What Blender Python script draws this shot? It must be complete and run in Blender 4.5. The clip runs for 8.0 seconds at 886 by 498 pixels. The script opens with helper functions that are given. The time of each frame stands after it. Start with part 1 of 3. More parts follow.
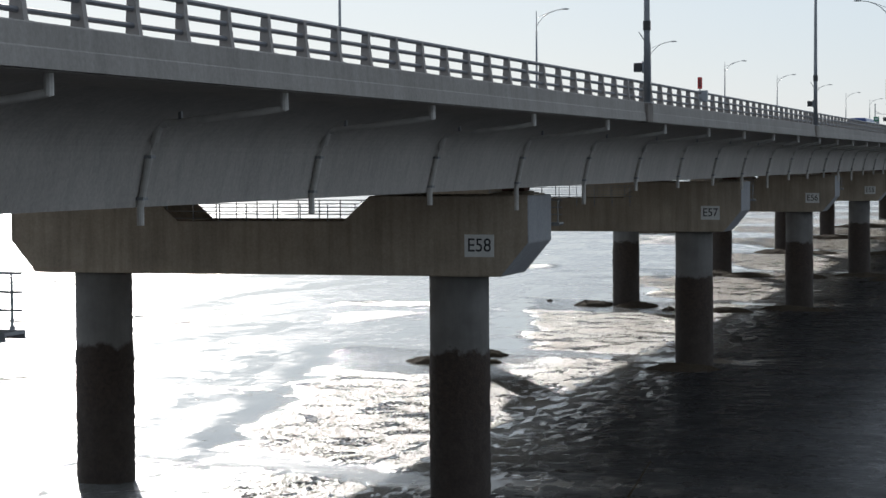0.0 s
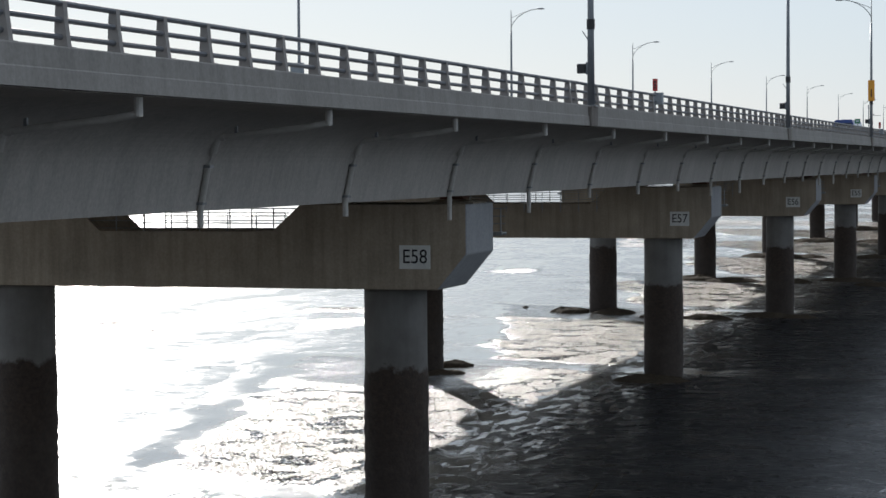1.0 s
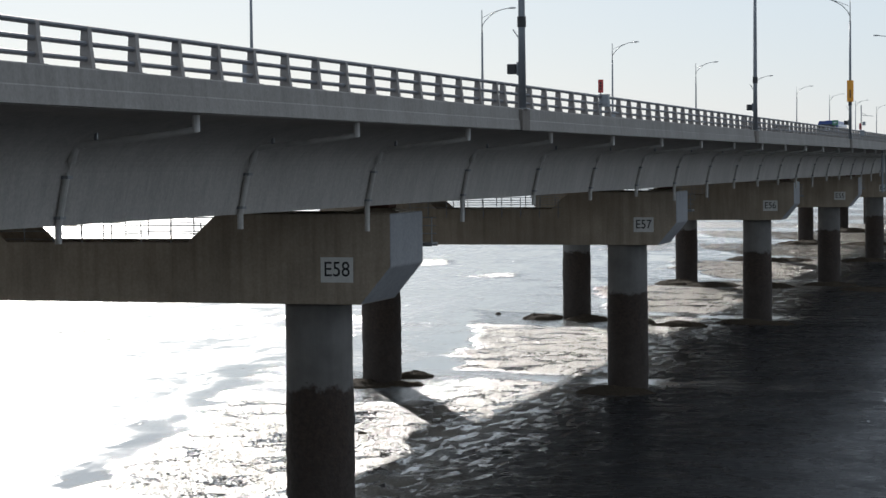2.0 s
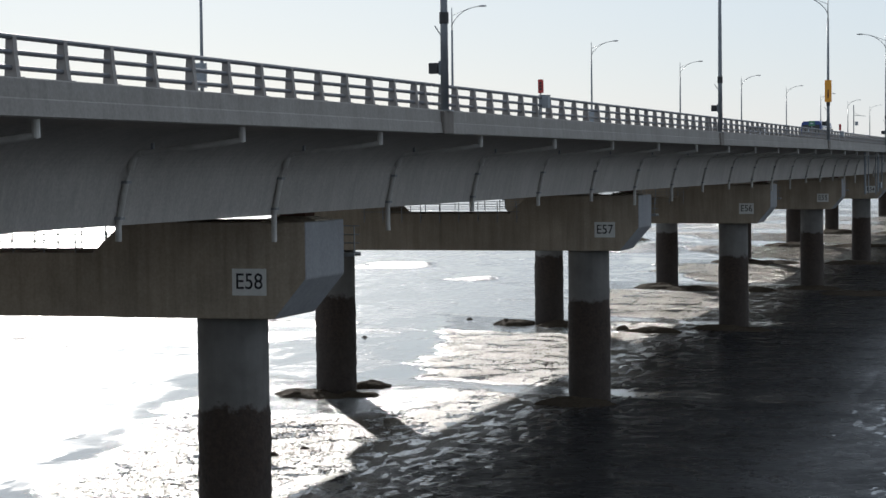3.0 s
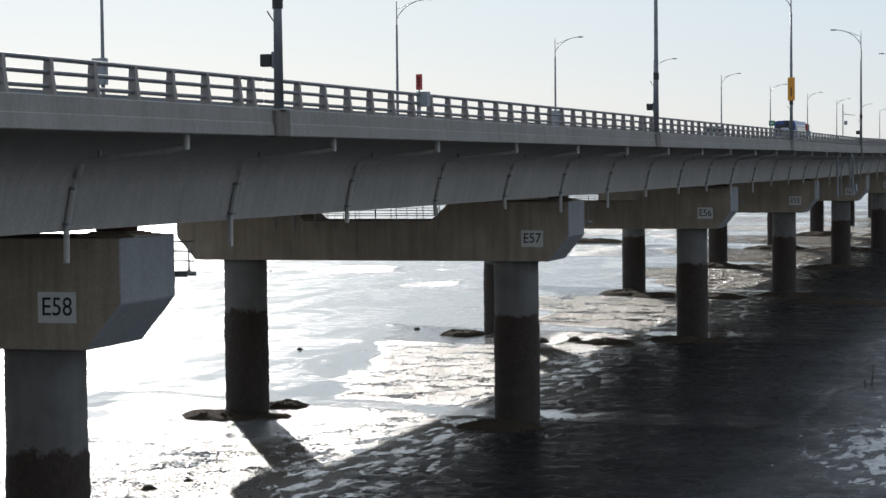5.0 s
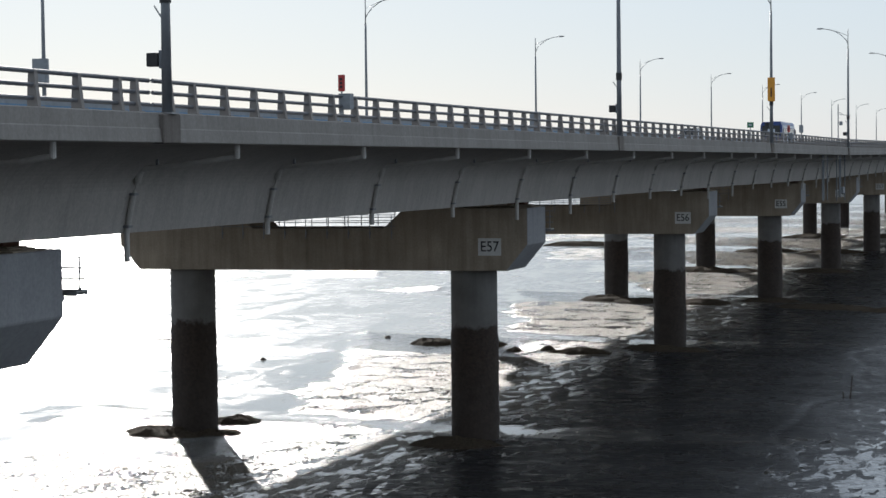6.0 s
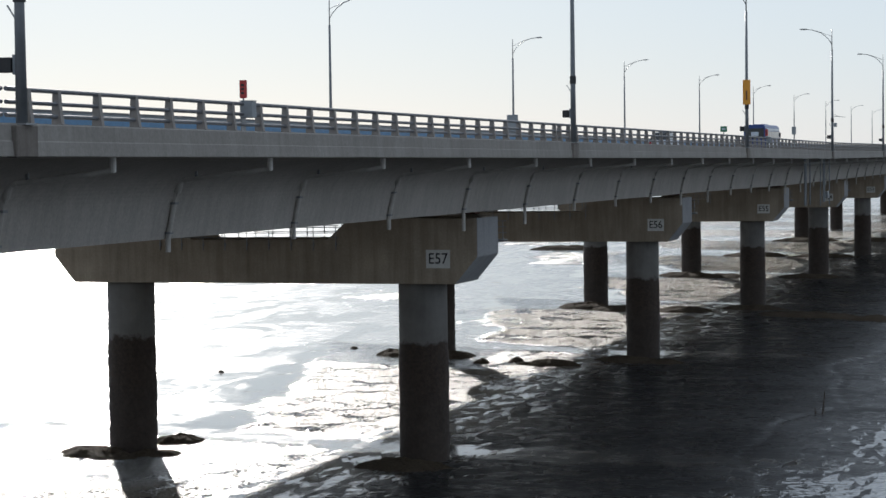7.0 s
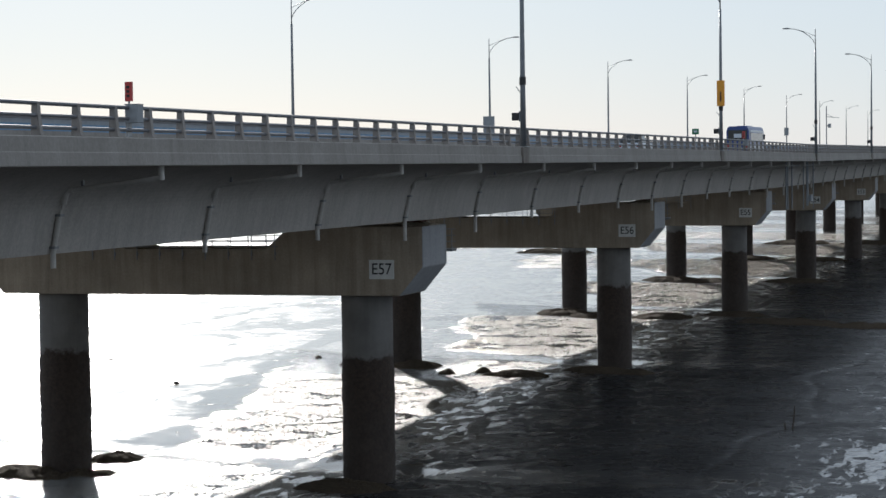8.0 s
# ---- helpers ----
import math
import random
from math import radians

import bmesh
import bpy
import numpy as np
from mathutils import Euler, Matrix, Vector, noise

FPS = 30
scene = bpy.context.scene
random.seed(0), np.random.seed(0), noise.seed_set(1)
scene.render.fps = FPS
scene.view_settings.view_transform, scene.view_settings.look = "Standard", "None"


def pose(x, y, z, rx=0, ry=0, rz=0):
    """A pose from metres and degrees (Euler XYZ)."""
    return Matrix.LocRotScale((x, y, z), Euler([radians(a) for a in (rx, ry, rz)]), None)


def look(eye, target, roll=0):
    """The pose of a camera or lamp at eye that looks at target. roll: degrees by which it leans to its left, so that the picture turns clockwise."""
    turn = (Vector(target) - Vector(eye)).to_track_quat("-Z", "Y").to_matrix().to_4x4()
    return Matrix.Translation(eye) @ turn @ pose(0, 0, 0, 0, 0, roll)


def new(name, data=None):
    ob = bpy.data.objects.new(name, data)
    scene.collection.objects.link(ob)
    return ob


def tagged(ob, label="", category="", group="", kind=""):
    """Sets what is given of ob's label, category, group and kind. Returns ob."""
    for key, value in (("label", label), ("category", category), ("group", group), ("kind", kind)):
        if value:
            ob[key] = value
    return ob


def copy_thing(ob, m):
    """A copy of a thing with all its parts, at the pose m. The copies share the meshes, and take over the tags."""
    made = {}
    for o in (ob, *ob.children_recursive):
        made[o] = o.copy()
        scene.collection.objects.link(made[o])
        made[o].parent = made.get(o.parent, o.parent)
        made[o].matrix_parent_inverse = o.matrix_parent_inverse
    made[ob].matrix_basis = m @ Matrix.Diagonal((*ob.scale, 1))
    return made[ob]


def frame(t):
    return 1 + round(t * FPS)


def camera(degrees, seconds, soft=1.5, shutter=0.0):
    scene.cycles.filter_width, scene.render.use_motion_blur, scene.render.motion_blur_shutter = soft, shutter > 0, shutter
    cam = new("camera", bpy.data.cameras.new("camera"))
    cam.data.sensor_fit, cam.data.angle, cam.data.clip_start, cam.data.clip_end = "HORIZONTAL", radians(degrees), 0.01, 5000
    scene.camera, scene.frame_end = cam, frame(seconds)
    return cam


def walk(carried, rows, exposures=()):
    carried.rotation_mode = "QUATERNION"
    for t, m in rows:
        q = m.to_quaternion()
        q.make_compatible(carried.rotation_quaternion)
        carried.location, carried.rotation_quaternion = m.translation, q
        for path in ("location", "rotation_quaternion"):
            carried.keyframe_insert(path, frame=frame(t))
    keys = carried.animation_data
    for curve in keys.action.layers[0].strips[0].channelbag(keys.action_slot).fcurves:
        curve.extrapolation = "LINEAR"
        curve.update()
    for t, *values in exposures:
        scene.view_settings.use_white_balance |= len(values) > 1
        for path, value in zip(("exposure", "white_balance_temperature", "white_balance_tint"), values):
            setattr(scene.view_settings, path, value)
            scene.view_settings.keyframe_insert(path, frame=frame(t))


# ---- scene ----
cam = camera(24.34, 8.0)
# seconds, eye x, y, z, yaw to the left of +y, pitch up, roll
PATH = [
    (0.0, 25.276, -85.206, 15.011, 17.181, -2.554, -0.408),
    (0.5, 25.818, -82.616, 15.144, 17.174, -2.548, -0.433),
    (1.0, 26.454, -79.810, 15.205, 17.187, -2.523, -0.447),
    (1.5, 27.086, -77.003, 15.282, 17.187, -2.496, -0.550),
    (3.0, 29.170, -68.800, 15.547, 17.189, -2.503, -0.595),
    (3.5, 29.677, -66.118, 15.570, 17.194, -2.514, -0.546),
    (4.0, 30.200, -63.384, 15.579, 17.208, -2.509, -0.608),
    (4.5, 30.679, -60.653, 15.638, 17.220, -2.531, -0.566),
    (6.0, 32.024, -51.648, 15.912, 17.272, -2.512, -0.669),
    (6.5, 32.654, -48.604, 16.033, 17.311, -2.483, -0.713),
    (7.0, 33.238, -45.555, 16.232, 17.329, -2.484, -0.749),
    (7.5, 33.809, -42.486, 16.353, 17.359, -2.475, -0.761),
    (8.0, 34.398, -39.488, 16.436, 17.376, -2.472, -0.778),
]


def aim(x, y, z, yaw, pitch, roll):
    eye = Vector((x, y, z))
    a, b = radians(yaw), radians(pitch)
    way = Vector((-math.sin(a) * math.cos(b), math.cos(a) * math.cos(b), math.sin(b)))
    return look(eye, eye + way * 10, roll)


walk(cam, [(t, aim(*row)) for t, *row in PATH], [(0.0, 0.0, 6150, 10.3), (8.0, 0.0, 6150, 10.3)])

# ---- light ----
SUN_AZ, SUN_EL = radians(28.9), radians(20.2)  # azimuth to the left of +y
world = bpy.data.worlds.new("sky")
scene.world = world
world.use_nodes = True
wn = world.node_tree.nodes
sky = wn.new("ShaderNodeTexSky")
sky.sky_type, sky.sun_disc = "NISHITA", False
sky.sun_elevation, sky.sun_rotation = SUN_EL, -SUN_AZ
sky.air_density, sky.dust_density, sky.ozone_density, sky.altitude = 1.0, 0.5, 2.5, 10
haze = wn.new("ShaderNodeMix")
haze.data_type = "RGBA"
haze.inputs[0].default_value = 0.86
haze.inputs[7].default_value = (4.98, 5.46, 5.88, 1)
world.node_tree.links.new(sky.outputs[0], haze.inputs[6])
world.node_tree.links.new(haze.outputs[2], wn["Background"].inputs[0])
wn["Background"].inputs[1].default_value = 0.124
sun_data = bpy.data.lights.new("sun", "SUN")
sun_data.energy, sun_data.angle, sun_data.color = 5.0, radians(0.6), (1.0, 0.935, 0.84)
sun = new("sun", sun_data)
toward = Vector((-math.sin(SUN_AZ) * math.cos(SUN_EL), math.cos(SUN_AZ) * math.cos(SUN_EL), math.sin(SUN_EL)))
sun.matrix_world = look(toward * 100, (0, 0, 0))


# ---- materials ----
class Mat:
    """A small builder of node materials on world-size coordinates."""

    def __init__(self, name, rough=0.8, metal=0.0, spec=0.5):
        self.m = bpy.data.materials.new(name)
        self.m.use_nodes = True
        self.n, self.l = self.m.node_tree.nodes, self.m.node_tree.links
        self.b = self.n["Principled BSDF"]
        self.b.inputs["Roughness"].default_value = rough
        self.b.inputs["Metallic"].default_value = metal
        self.b.inputs["Specular IOR Level"].default_value = spec
        self.geo = self.n.new("ShaderNodeNewGeometry")
        self.pos = self.geo.outputs["Position"]

    def scaled(self, x, y, z):
        v = self.n.new("ShaderNodeVectorMath")
        v.operation = "MULTIPLY"
        v.inputs[1].default_value = (x, y, z)
        self.l.new(self.pos, v.inputs[0])
        return v.outputs[0]

    def noise(self, scale, detail=5, rough=0.55, vec=None, distort=0.0):
        t = self.n.new("ShaderNodeTexNoise")
        t.inputs["Scale"].default_value, t.inputs["Detail"].default_value = scale, detail
        t.inputs["Roughness"].default_value, t.inputs["Distortion"].default_value = rough, distort
        self.l.new(vec if vec is not None else self.pos, t.inputs["Vector"])
        return t.outputs[0]

    def voronoi(self, scale, vec=None, feature="F1"):
        t = self.n.new("ShaderNodeTexVoronoi")
        t.feature = feature
        t.inputs["Scale"].default_value = scale
        self.l.new(vec if vec is not None else self.pos, t.inputs["Vector"])
        return t.outputs[0]

    def ramp(self, fac, stops):
        r = self.n.new("ShaderNodeValToRGB")
        els = r.color_ramp.elements
        while len(els) < len(stops):
            els.new(0.5)
        for e, (p, c) in zip(els, stops):
            e.position = p
            e.color = (c, c, c, 1) if isinstance(c, (int, float)) else (*c, 1)
        self.l.new(fac, r.inputs[0])
        return r.outputs[0]

    def math(self, op, a, b=None, clamp=False):
        m = self.n.new("ShaderNodeMath")
        m.operation, m.use_clamp = op, clamp
        for k, v in enumerate((a, b)):
            if v is None:
                continue
            if isinstance(v, (int, float)):
                m.inputs[k].default_value = v
            else:
                self.l.new(v, m.inputs[k])
        return m.outputs[0]

    def mix(self, fac, a, b, kind="MIX"):
        m = self.n.new("ShaderNodeMix")
        m.data_type, m.blend_type = "RGBA", kind
        for sock, v in ((m.inputs[0], fac), (m.inputs[6], a), (m.inputs[7], b)):
            if isinstance(v, (int, float)):
                sock.default_value = v
            elif isinstance(v, tuple):
                sock.default_value = (*v, 1)
            else:
                self.l.new(v, sock)
        return m.outputs[2]

    def axis(self, k):
        s = self.n.new("ShaderNodeSeparateXYZ")
        self.l.new(self.pos, s.inputs[0])
        return s.outputs[k]

    def attribute(self, name):
        a = self.n.new("ShaderNodeAttribute")
        a.attribute_name = name
        return a.outputs["Fac"]

    def color(self, v):
        if isinstance(v, tuple):
            self.b.inputs["Base Color"].default_value = (*v, 1)
        else:
            self.l.new(v, self.b.inputs["Base Color"])
        return self

    def rough(self, v):
        self.l.new(v, self.b.inputs["Roughness"])
        return self

    def bump(self, height, dist, strength=1.0):
        b = self.n.new("ShaderNodeBump")
        b.inputs["Distance"].default_value, b.inputs["Strength"].default_value = dist, strength
        self.l.new(height, b.inputs["Height"])
        self.l.new(b.outputs[0], self.b.inputs["Normal"])
        return self


def concrete(name, base, warm, stain=0.5, streak=True):
    """Weathered concrete: broad blotches, fine grain, rain streaks, pores."""
    m = Mat(name, 0.85, spec=0.3)
    broad = m.ramp(m.noise(0.35, 6, 0.6), [(0.3, 0.0), (0.72, 1.0)])
    col = m.mix(broad, base, warm)
    fine = m.ramp(m.noise(9.0, 6, 0.7), [(0.25, 0.78), (0.75, 1.12)])
    col = m.mix(1.0, col, fine, "MULTIPLY")
    if streak:
        runs = m.ramp(m.noise(1.0, 5, 0.65, m.scaled(2.6, 2.6, 0.16)), [(0.42, 1.0), (0.68, 1.0 - stain)])
        col = m.mix(1.0, col, runs, "MULTIPLY")
    m.color(col)
    m.bump(m.math("ADD", m.noise(14, 6, 0.7), m.math("MULTIPLY", m.noise(2.2, 4), 0.6)), 0.012, 0.6)
    return m.m


def column_concrete():
    """Pale concrete above the tide mark; below it a wet dark brown crust of weed and shells."""
    m = Mat("column_concrete", 0.8, spec=0.35)
    pale = m.mix(m.ramp(m.noise(0.5, 6, 0.6), [(0.3, 0.0), (0.7, 1.0)]), (0.205, 0.198, 0.188), (0.125, 0.118, 0.110))
    pale = m.mix(1.0, pale, m.ramp(m.noise(1.0, 5, 0.65, m.scaled(2.2, 2.2, 0.14)), [(0.40, 1.0), (0.75, 0.82)]), "MULTIPLY")
    damp = m.mix(m.ramp(m.noise(1.4, 5), [(0.35, 0.0), (0.7, 1.0)]), (0.030, 0.025, 0.022), (0.060, 0.050, 0.044))
    crust = m.mix(m.ramp(m.noise(5.0, 6, 0.7), [(0.3, 0.0), (0.7, 1.0)]), (0.027, 0.020, 0.016), (0.060, 0.041, 0.031))
    z = m.axis(2)
    edge = m.math("ADD", z, m.math("MULTIPLY", m.math("SUBTRACT", m.noise(1.3, 6, 0.7), 0.5), 1.5))
    below = m.ramp(m.math("SUBTRACT", edge, 6.0), [(0.34, 1.0), (0.58, 0.0)])
    low = m.ramp(m.math("DIVIDE", edge, 8.0), [(0.34, 1.0), (0.56, 0.0)])
    col = m.mix(below, pale, m.mix(low, crust, m.mix(0.4, crust, damp)))
    m.color(col)
    rough = m.math("ADD", 0.55, m.math("MULTIPLY", m.noise(6.0), 0.4))
    m.rough(rough)
    h = m.math("ADD", m.noise(14, 6, 0.7), m.math("MULTIPLY", m.math("MULTIPLY", m.voronoi(9.0), below), 0.8))
    m.bump(h, 0.02, 0.7)
    return m.m


def plain(name, col, rough=0.5, metal=0.0, vary=0.25, scale=3.0):
    """Paint or metal with faint blotches and grime."""
    m = Mat(name, rough, metal)
    dark = tuple(c * (1 - vary) for c in col)
    m.color(m.mix(m.ramp(m.noise(scale, 6, 0.65), [(0.3, 0.0), (0.7, 1.0)]), col, dark))
    m.rough(m.math("ADD", rough - 0.08, m.math("MULTIPLY", m.noise(scale * 3), 0.2)))
    m.bump(m.noise(scale * 8, 4), 0.002, 0.4)
    return m.m


def mud_material():
    """Wet tidal mud: cloddy bars, flooded flats, calm margins, slick silt darkened for the bridge's shade, each broken
    up by ragged films of water.
    """
    m = Mat("wet_mud", 0.5, spec=0.5)
    flat = m.scaled(1.0, 1.0, 0.0)
    bar, calm, shade_side, wet = (m.attribute(k) for k in ("bar", "calm", "shade_side", "wet"))
    exposed = m.math("SUBTRACT", 1.0, shade_side)
    flooded = m.math("SUBTRACT", 1.0, bar)
    # where a film of water stands: a fine speckle on the bars, ragged puddles elsewhere
    speckle = m.math("ADD", m.noise(4.2, 6, 0.72, flat, 0.2), m.math("MULTIPLY", m.math("SUBTRACT", m.noise(0.33, 5, 0.6, flat, 0.8), 0.5), 1.1))
    puddle = m.math("ADD", m.noise(1.0, 9, 0.64, m.scaled(1.15, 0.38, 0.0), 0.4), m.math("MULTIPLY", wet, 0.5))
    on_silt = m.ramp(puddle, [(0.745, 0.0), (0.765, 1.0)])
    on_bar = m.math("MAXIMUM", m.ramp(speckle, [(0.40, 1.0), (0.43, 0.0)]), m.ramp(m.math("ADD", puddle, m.math("MULTIPLY", wet, -0.04)), [(0.765, 0.0), (0.785, 1.0)]))
    on_flat = m.ramp(m.noise(1.0, 8, 0.7, m.scaled(0.5, 0.35, 0.0), 0.5), [(0.33, 0.0), (0.37, 1.0)])
    film_open = m.math("ADD", m.math("MULTIPLY", bar, on_bar), m.math("MULTIPLY", flooded, on_flat))
    film = m.math("ADD", m.math("MULTIPLY", exposed, film_open), m.math("MULTIPLY", shade_side, on_silt), True)
    dry = m.math("SUBTRACT", 1.0, film)
    # colours
    fine = m.noise(11.0, 5, 0.7, flat)
    broad = m.noise(0.11, 5, 0.6, flat)
    clod = m.voronoi(4.6, m.scaled(1.0, 0.8, 0.0))
    pebble = m.voronoi(10.5, flat)
    brown = m.mix(m.ramp(m.noise(5.0, 6, 0.7, flat), [(0.32, 0.0), (0.68, 1.0)]), (0.062, 0.050, 0.035), (0.185, 0.150, 0.102))
    # the bridge's shade is put into the silt's dark, bluish colour
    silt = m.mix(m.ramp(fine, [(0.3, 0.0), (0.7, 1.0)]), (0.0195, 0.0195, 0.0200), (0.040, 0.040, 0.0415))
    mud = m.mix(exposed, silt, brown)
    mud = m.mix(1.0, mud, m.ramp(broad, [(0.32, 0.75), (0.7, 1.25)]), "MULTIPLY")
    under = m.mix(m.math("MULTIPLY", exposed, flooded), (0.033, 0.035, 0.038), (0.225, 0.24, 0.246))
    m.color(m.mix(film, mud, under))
    # gloss: wind-ruffled flats, calm margins and puddles, duller mud between
    streaks = m.ramp(m.noise(1.0, 8, 0.62, m.scaled(0.17, 0.06, 0.0), 0.8), [(0.46, 1.0), (0.50, 0.0)])
    still = m.math("MAXIMUM", calm, m.math("MULTIPLY", streaks, 0.7))
    ruffled = m.math("SUBTRACT", m.math("MULTIPLY", m.math("SUBTRACT", 1.0, m.math("MULTIPLY", calm, 0.62)), m.ramp(m.noise(0.7, 7, 0.7, m.scaled(0.6, 1.0, 0.0)), [(0.38, 0.19), (0.62, 0.30)])), m.math("MULTIPLY", streaks, 0.095))
    open_gloss = m.math("ADD", m.math("MULTIPLY", flooded, ruffled), m.math("MULTIPLY", bar, 0.06))
    film_gloss = m.math("ADD", m.math("MULTIPLY", exposed, open_gloss), m.math("MULTIPLY", shade_side, 0.085))
    mud_gloss = m.math("ADD", m.math("MULTIPLY", exposed, m.ramp(fine, [(0.35, 0.30), (0.65, 0.60)])), m.math("MULTIPLY", shade_side, m.ramp(m.noise(0.5, 6, 0.65, flat), [(0.35, 0.20), (0.65, 0.38)])))
    m.rough(m.math("ADD", m.math("MULTIPLY", mud_gloss, dry), m.math("MULTIPLY", film_gloss, film)))
    dull = m.math("ADD", m.math("MULTIPLY", exposed, m.ramp(m.noise(6.0, 3, 0.7, flat), [(0.41, 0.16), (0.57, 0.95)])), m.math("MULTIPLY", shade_side, m.ramp(broad, [(0.36, 0.01), (0.64, 0.035)])))
    sheen = m.math("ADD", m.math("MULTIPLY", dry, dull), m.math("MULTIPLY", film, 1.0))
    m.l.new(sheen, m.b.inputs["Specular IOR Level"])
    # relief in metres: round clods and crumbs where no water stands, faint wrinkles where it does
    lumps = m.math("ADD", m.math("MULTIPLY", m.math("SUBTRACT", 1.0, clod), 0.09), m.math("MULTIPLY", m.math("SUBTRACT", 1.0, pebble), 0.07))
    lumps = m.math("ADD", lumps, m.math("MULTIPLY", fine, 0.07))
    lumps = m.math("MULTIPLY", lumps, m.math("ADD", 0.04, m.math("MULTIPLY", exposed, 0.96)))
    wrinkle = m.math("MULTIPLY", m.noise(2.6, 4, 0.6, m.scaled(0.7, 1.6, 0.0)), m.math("ADD", 0.0009, m.math("MULTIPLY", m.math("MULTIPLY", exposed, flooded), m.math("SUBTRACT", 0.0045, m.math("MULTIPLY", still, 0.003)))))
    m.bump(m.math("ADD", m.math("MULTIPLY", lumps, dry), wrinkle), 1.0, 1.0)
    return m.m


def water_material():
    """Still shallow water over mud, faintly wrinkled by wind."""
    m = Mat("shallow_water", 0.06, spec=0.9)
    flat = m.scaled(1.0, 1.0, 0.0)
    silt = m.noise(0.3, 5, 0.6, flat)
    m.color(m.mix(m.ramp(silt, [(0.35, 0.0), (0.65, 1.0)]), (0.19, 0.197, 0.20), (0.24, 0.247, 0.25)))
    m.rough(m.math("ADD", 0.15, m.math("MULTIPLY", m.ramp(m.noise(0.16, 4, 0.6, flat), [(0.4, 0.0), (0.65, 1.0)]), 0.13)))
    m.bump(m.noise(2.2, 4, 0.6, m.scaled(0.7, 1.6, 0.0)), 0.010, 0.6)
    return m.m


def weed_material():
    """Ragged brown weed, shells and silt."""
    m = Mat("weed_and_shells", 0.95, spec=0.1)
    tuft = m.noise(7.0, 8, 0.75)
    m.color(m.mix(m.ramp(tuft, [(0.3, 0.0), (0.7, 1.0)]), (0.026, 0.021, 0.016), (0.105, 0.082, 0.058)))
    m.bump(m.math("ADD", tuft, m.math("MULTIPLY", m.voronoi(11.0), 0.5)), 0.12, 1.0)
    return m.m


M_CONC = concrete("girder_concrete", (0.51, 0.480, 0.448), (0.425, 0.396, 0.366), 0.14)
M_DECK = concrete("parapet_concrete", (0.315, 0.298, 0.279), (0.245, 0.230, 0.214), 0.16)
M_CAP = concrete("cap_concrete", (0.46, 0.385, 0.30), (0.31, 0.26, 0.205), 0.25)
# the cap's concrete without its brown, with cool sky light put into the colour
M_CAP_SKYLIT = concrete("cap_skylit_concrete", (0.37, 0.375, 0.39), (0.31, 0.315, 0.325), 0.1)
M_BLOCK = concrete("lamp_block_concrete", (0.23, 0.21, 0.19), (0.17, 0.15, 0.135), 0.3)
M_COL = column_concrete()
M_MUD = mud_material()
M_WATER = water_material()
M_ASPHALT = concrete("asphalt", (0.05, 0.05, 0.052), (0.075, 0.074, 0.072), 0.0, False)
M_STEEL = plain("galvanised_steel", (0.30, 0.31, 0.32), 0.45, 0.7)
M_RAIL = plain("railing_paint", (0.15, 0.155, 0.17), 0.5, 0.2)
M_POST = plain("cast_post_paint", (0.27, 0.25, 0.235), 0.6, 0.0)
M_PIPE = plain("drain_pipe_grey", (0.55, 0.53, 0.50), 0.5)
M_POLE = plain("lamp_pole_paint", (0.20, 0.215, 0.235), 0.45, 0.35)
M_BLACK = plain("black_plastic", (0.02, 0.02, 0.022), 0.5)
M_WHITE = plain("white_plate", (0.72, 0.72, 0.70), 0.5, 0.0, 0.15)
M_INK = plain("black_lettering", (0.015, 0.015, 0.018), 0.6)
M_RUST = plain("rusty_steel", (0.16, 0.07, 0.04), 0.8, 0.0, 0.5)
M_WEED = weed_material()
M_RED = plain("red_sign_paint", (0.45, 0.05, 0.045), 0.5, 0.0, 0.15)
M_YELLOW = plain("orange_yellow_sign", (0.75, 0.33, 0.03), 0.5, 0.0, 0.15)
M_GREEN = plain("green_sign_paint", (0.05, 0.22, 0.12), 0.5)
M_BOX = plain("grey_box_paint", (0.26, 0.285, 0.31), 0.5)
M_BLUE = plain("bus_blue_paint", (0.02, 0.055, 0.22), 0.3, 0.0, 0.1)
M_CARWHITE = plain("vehicle_white_paint", (0.55, 0.60, 0.68), 0.3, 0.0, 0.1)
M_GLASS = plain("dark_window_glass", (0.015, 0.018, 0.022), 0.08, 0.0, 0.05)
M_TYRE = plain("tyre_rubber", (0.02, 0.02, 0.02), 0.85)
M_TAIL = plain("red_tail_lens", (0.40, 0.02, 0.02), 0.25)
M_PANEL = plain("median_screen_paint", (0.27, 0.30, 0.33), 0.55)
M_BAND = plain("blue_band_paint", (0.10, 0.24, 0.42), 0.5)
M_STRIPE = plain("white_stripe_paint", (0.62, 0.68, 0.74), 0.5)


# ---- mesh helpers ----
def part(name, bm, material, parent=None, label=""):
    me = bpy.data.meshes.new(name)
    bmesh.ops.recalc_face_normals(bm, faces=bm.faces)
    bm.to_mesh(me)
    bm.free()
    me.materials.append(material)
    return part_of(name, me, parent, label)


def part_of(name, me, parent=None, label="", at=None):
    ob = new(name, me)
    if parent is not None:
        ob.parent = parent
    if at is not None:
        ob.matrix_basis = at
    return tagged(ob, label)


def smooth(ob):
    for f in ob.data.polygons:
        f.use_smooth = True
    return ob


def thing(name, at, label, category, group="", kind=""):
    ob = new(name)
    ob.empty_display_size = 0.3
    ob.matrix_basis = at
    return tagged(ob, label, category, group, kind)


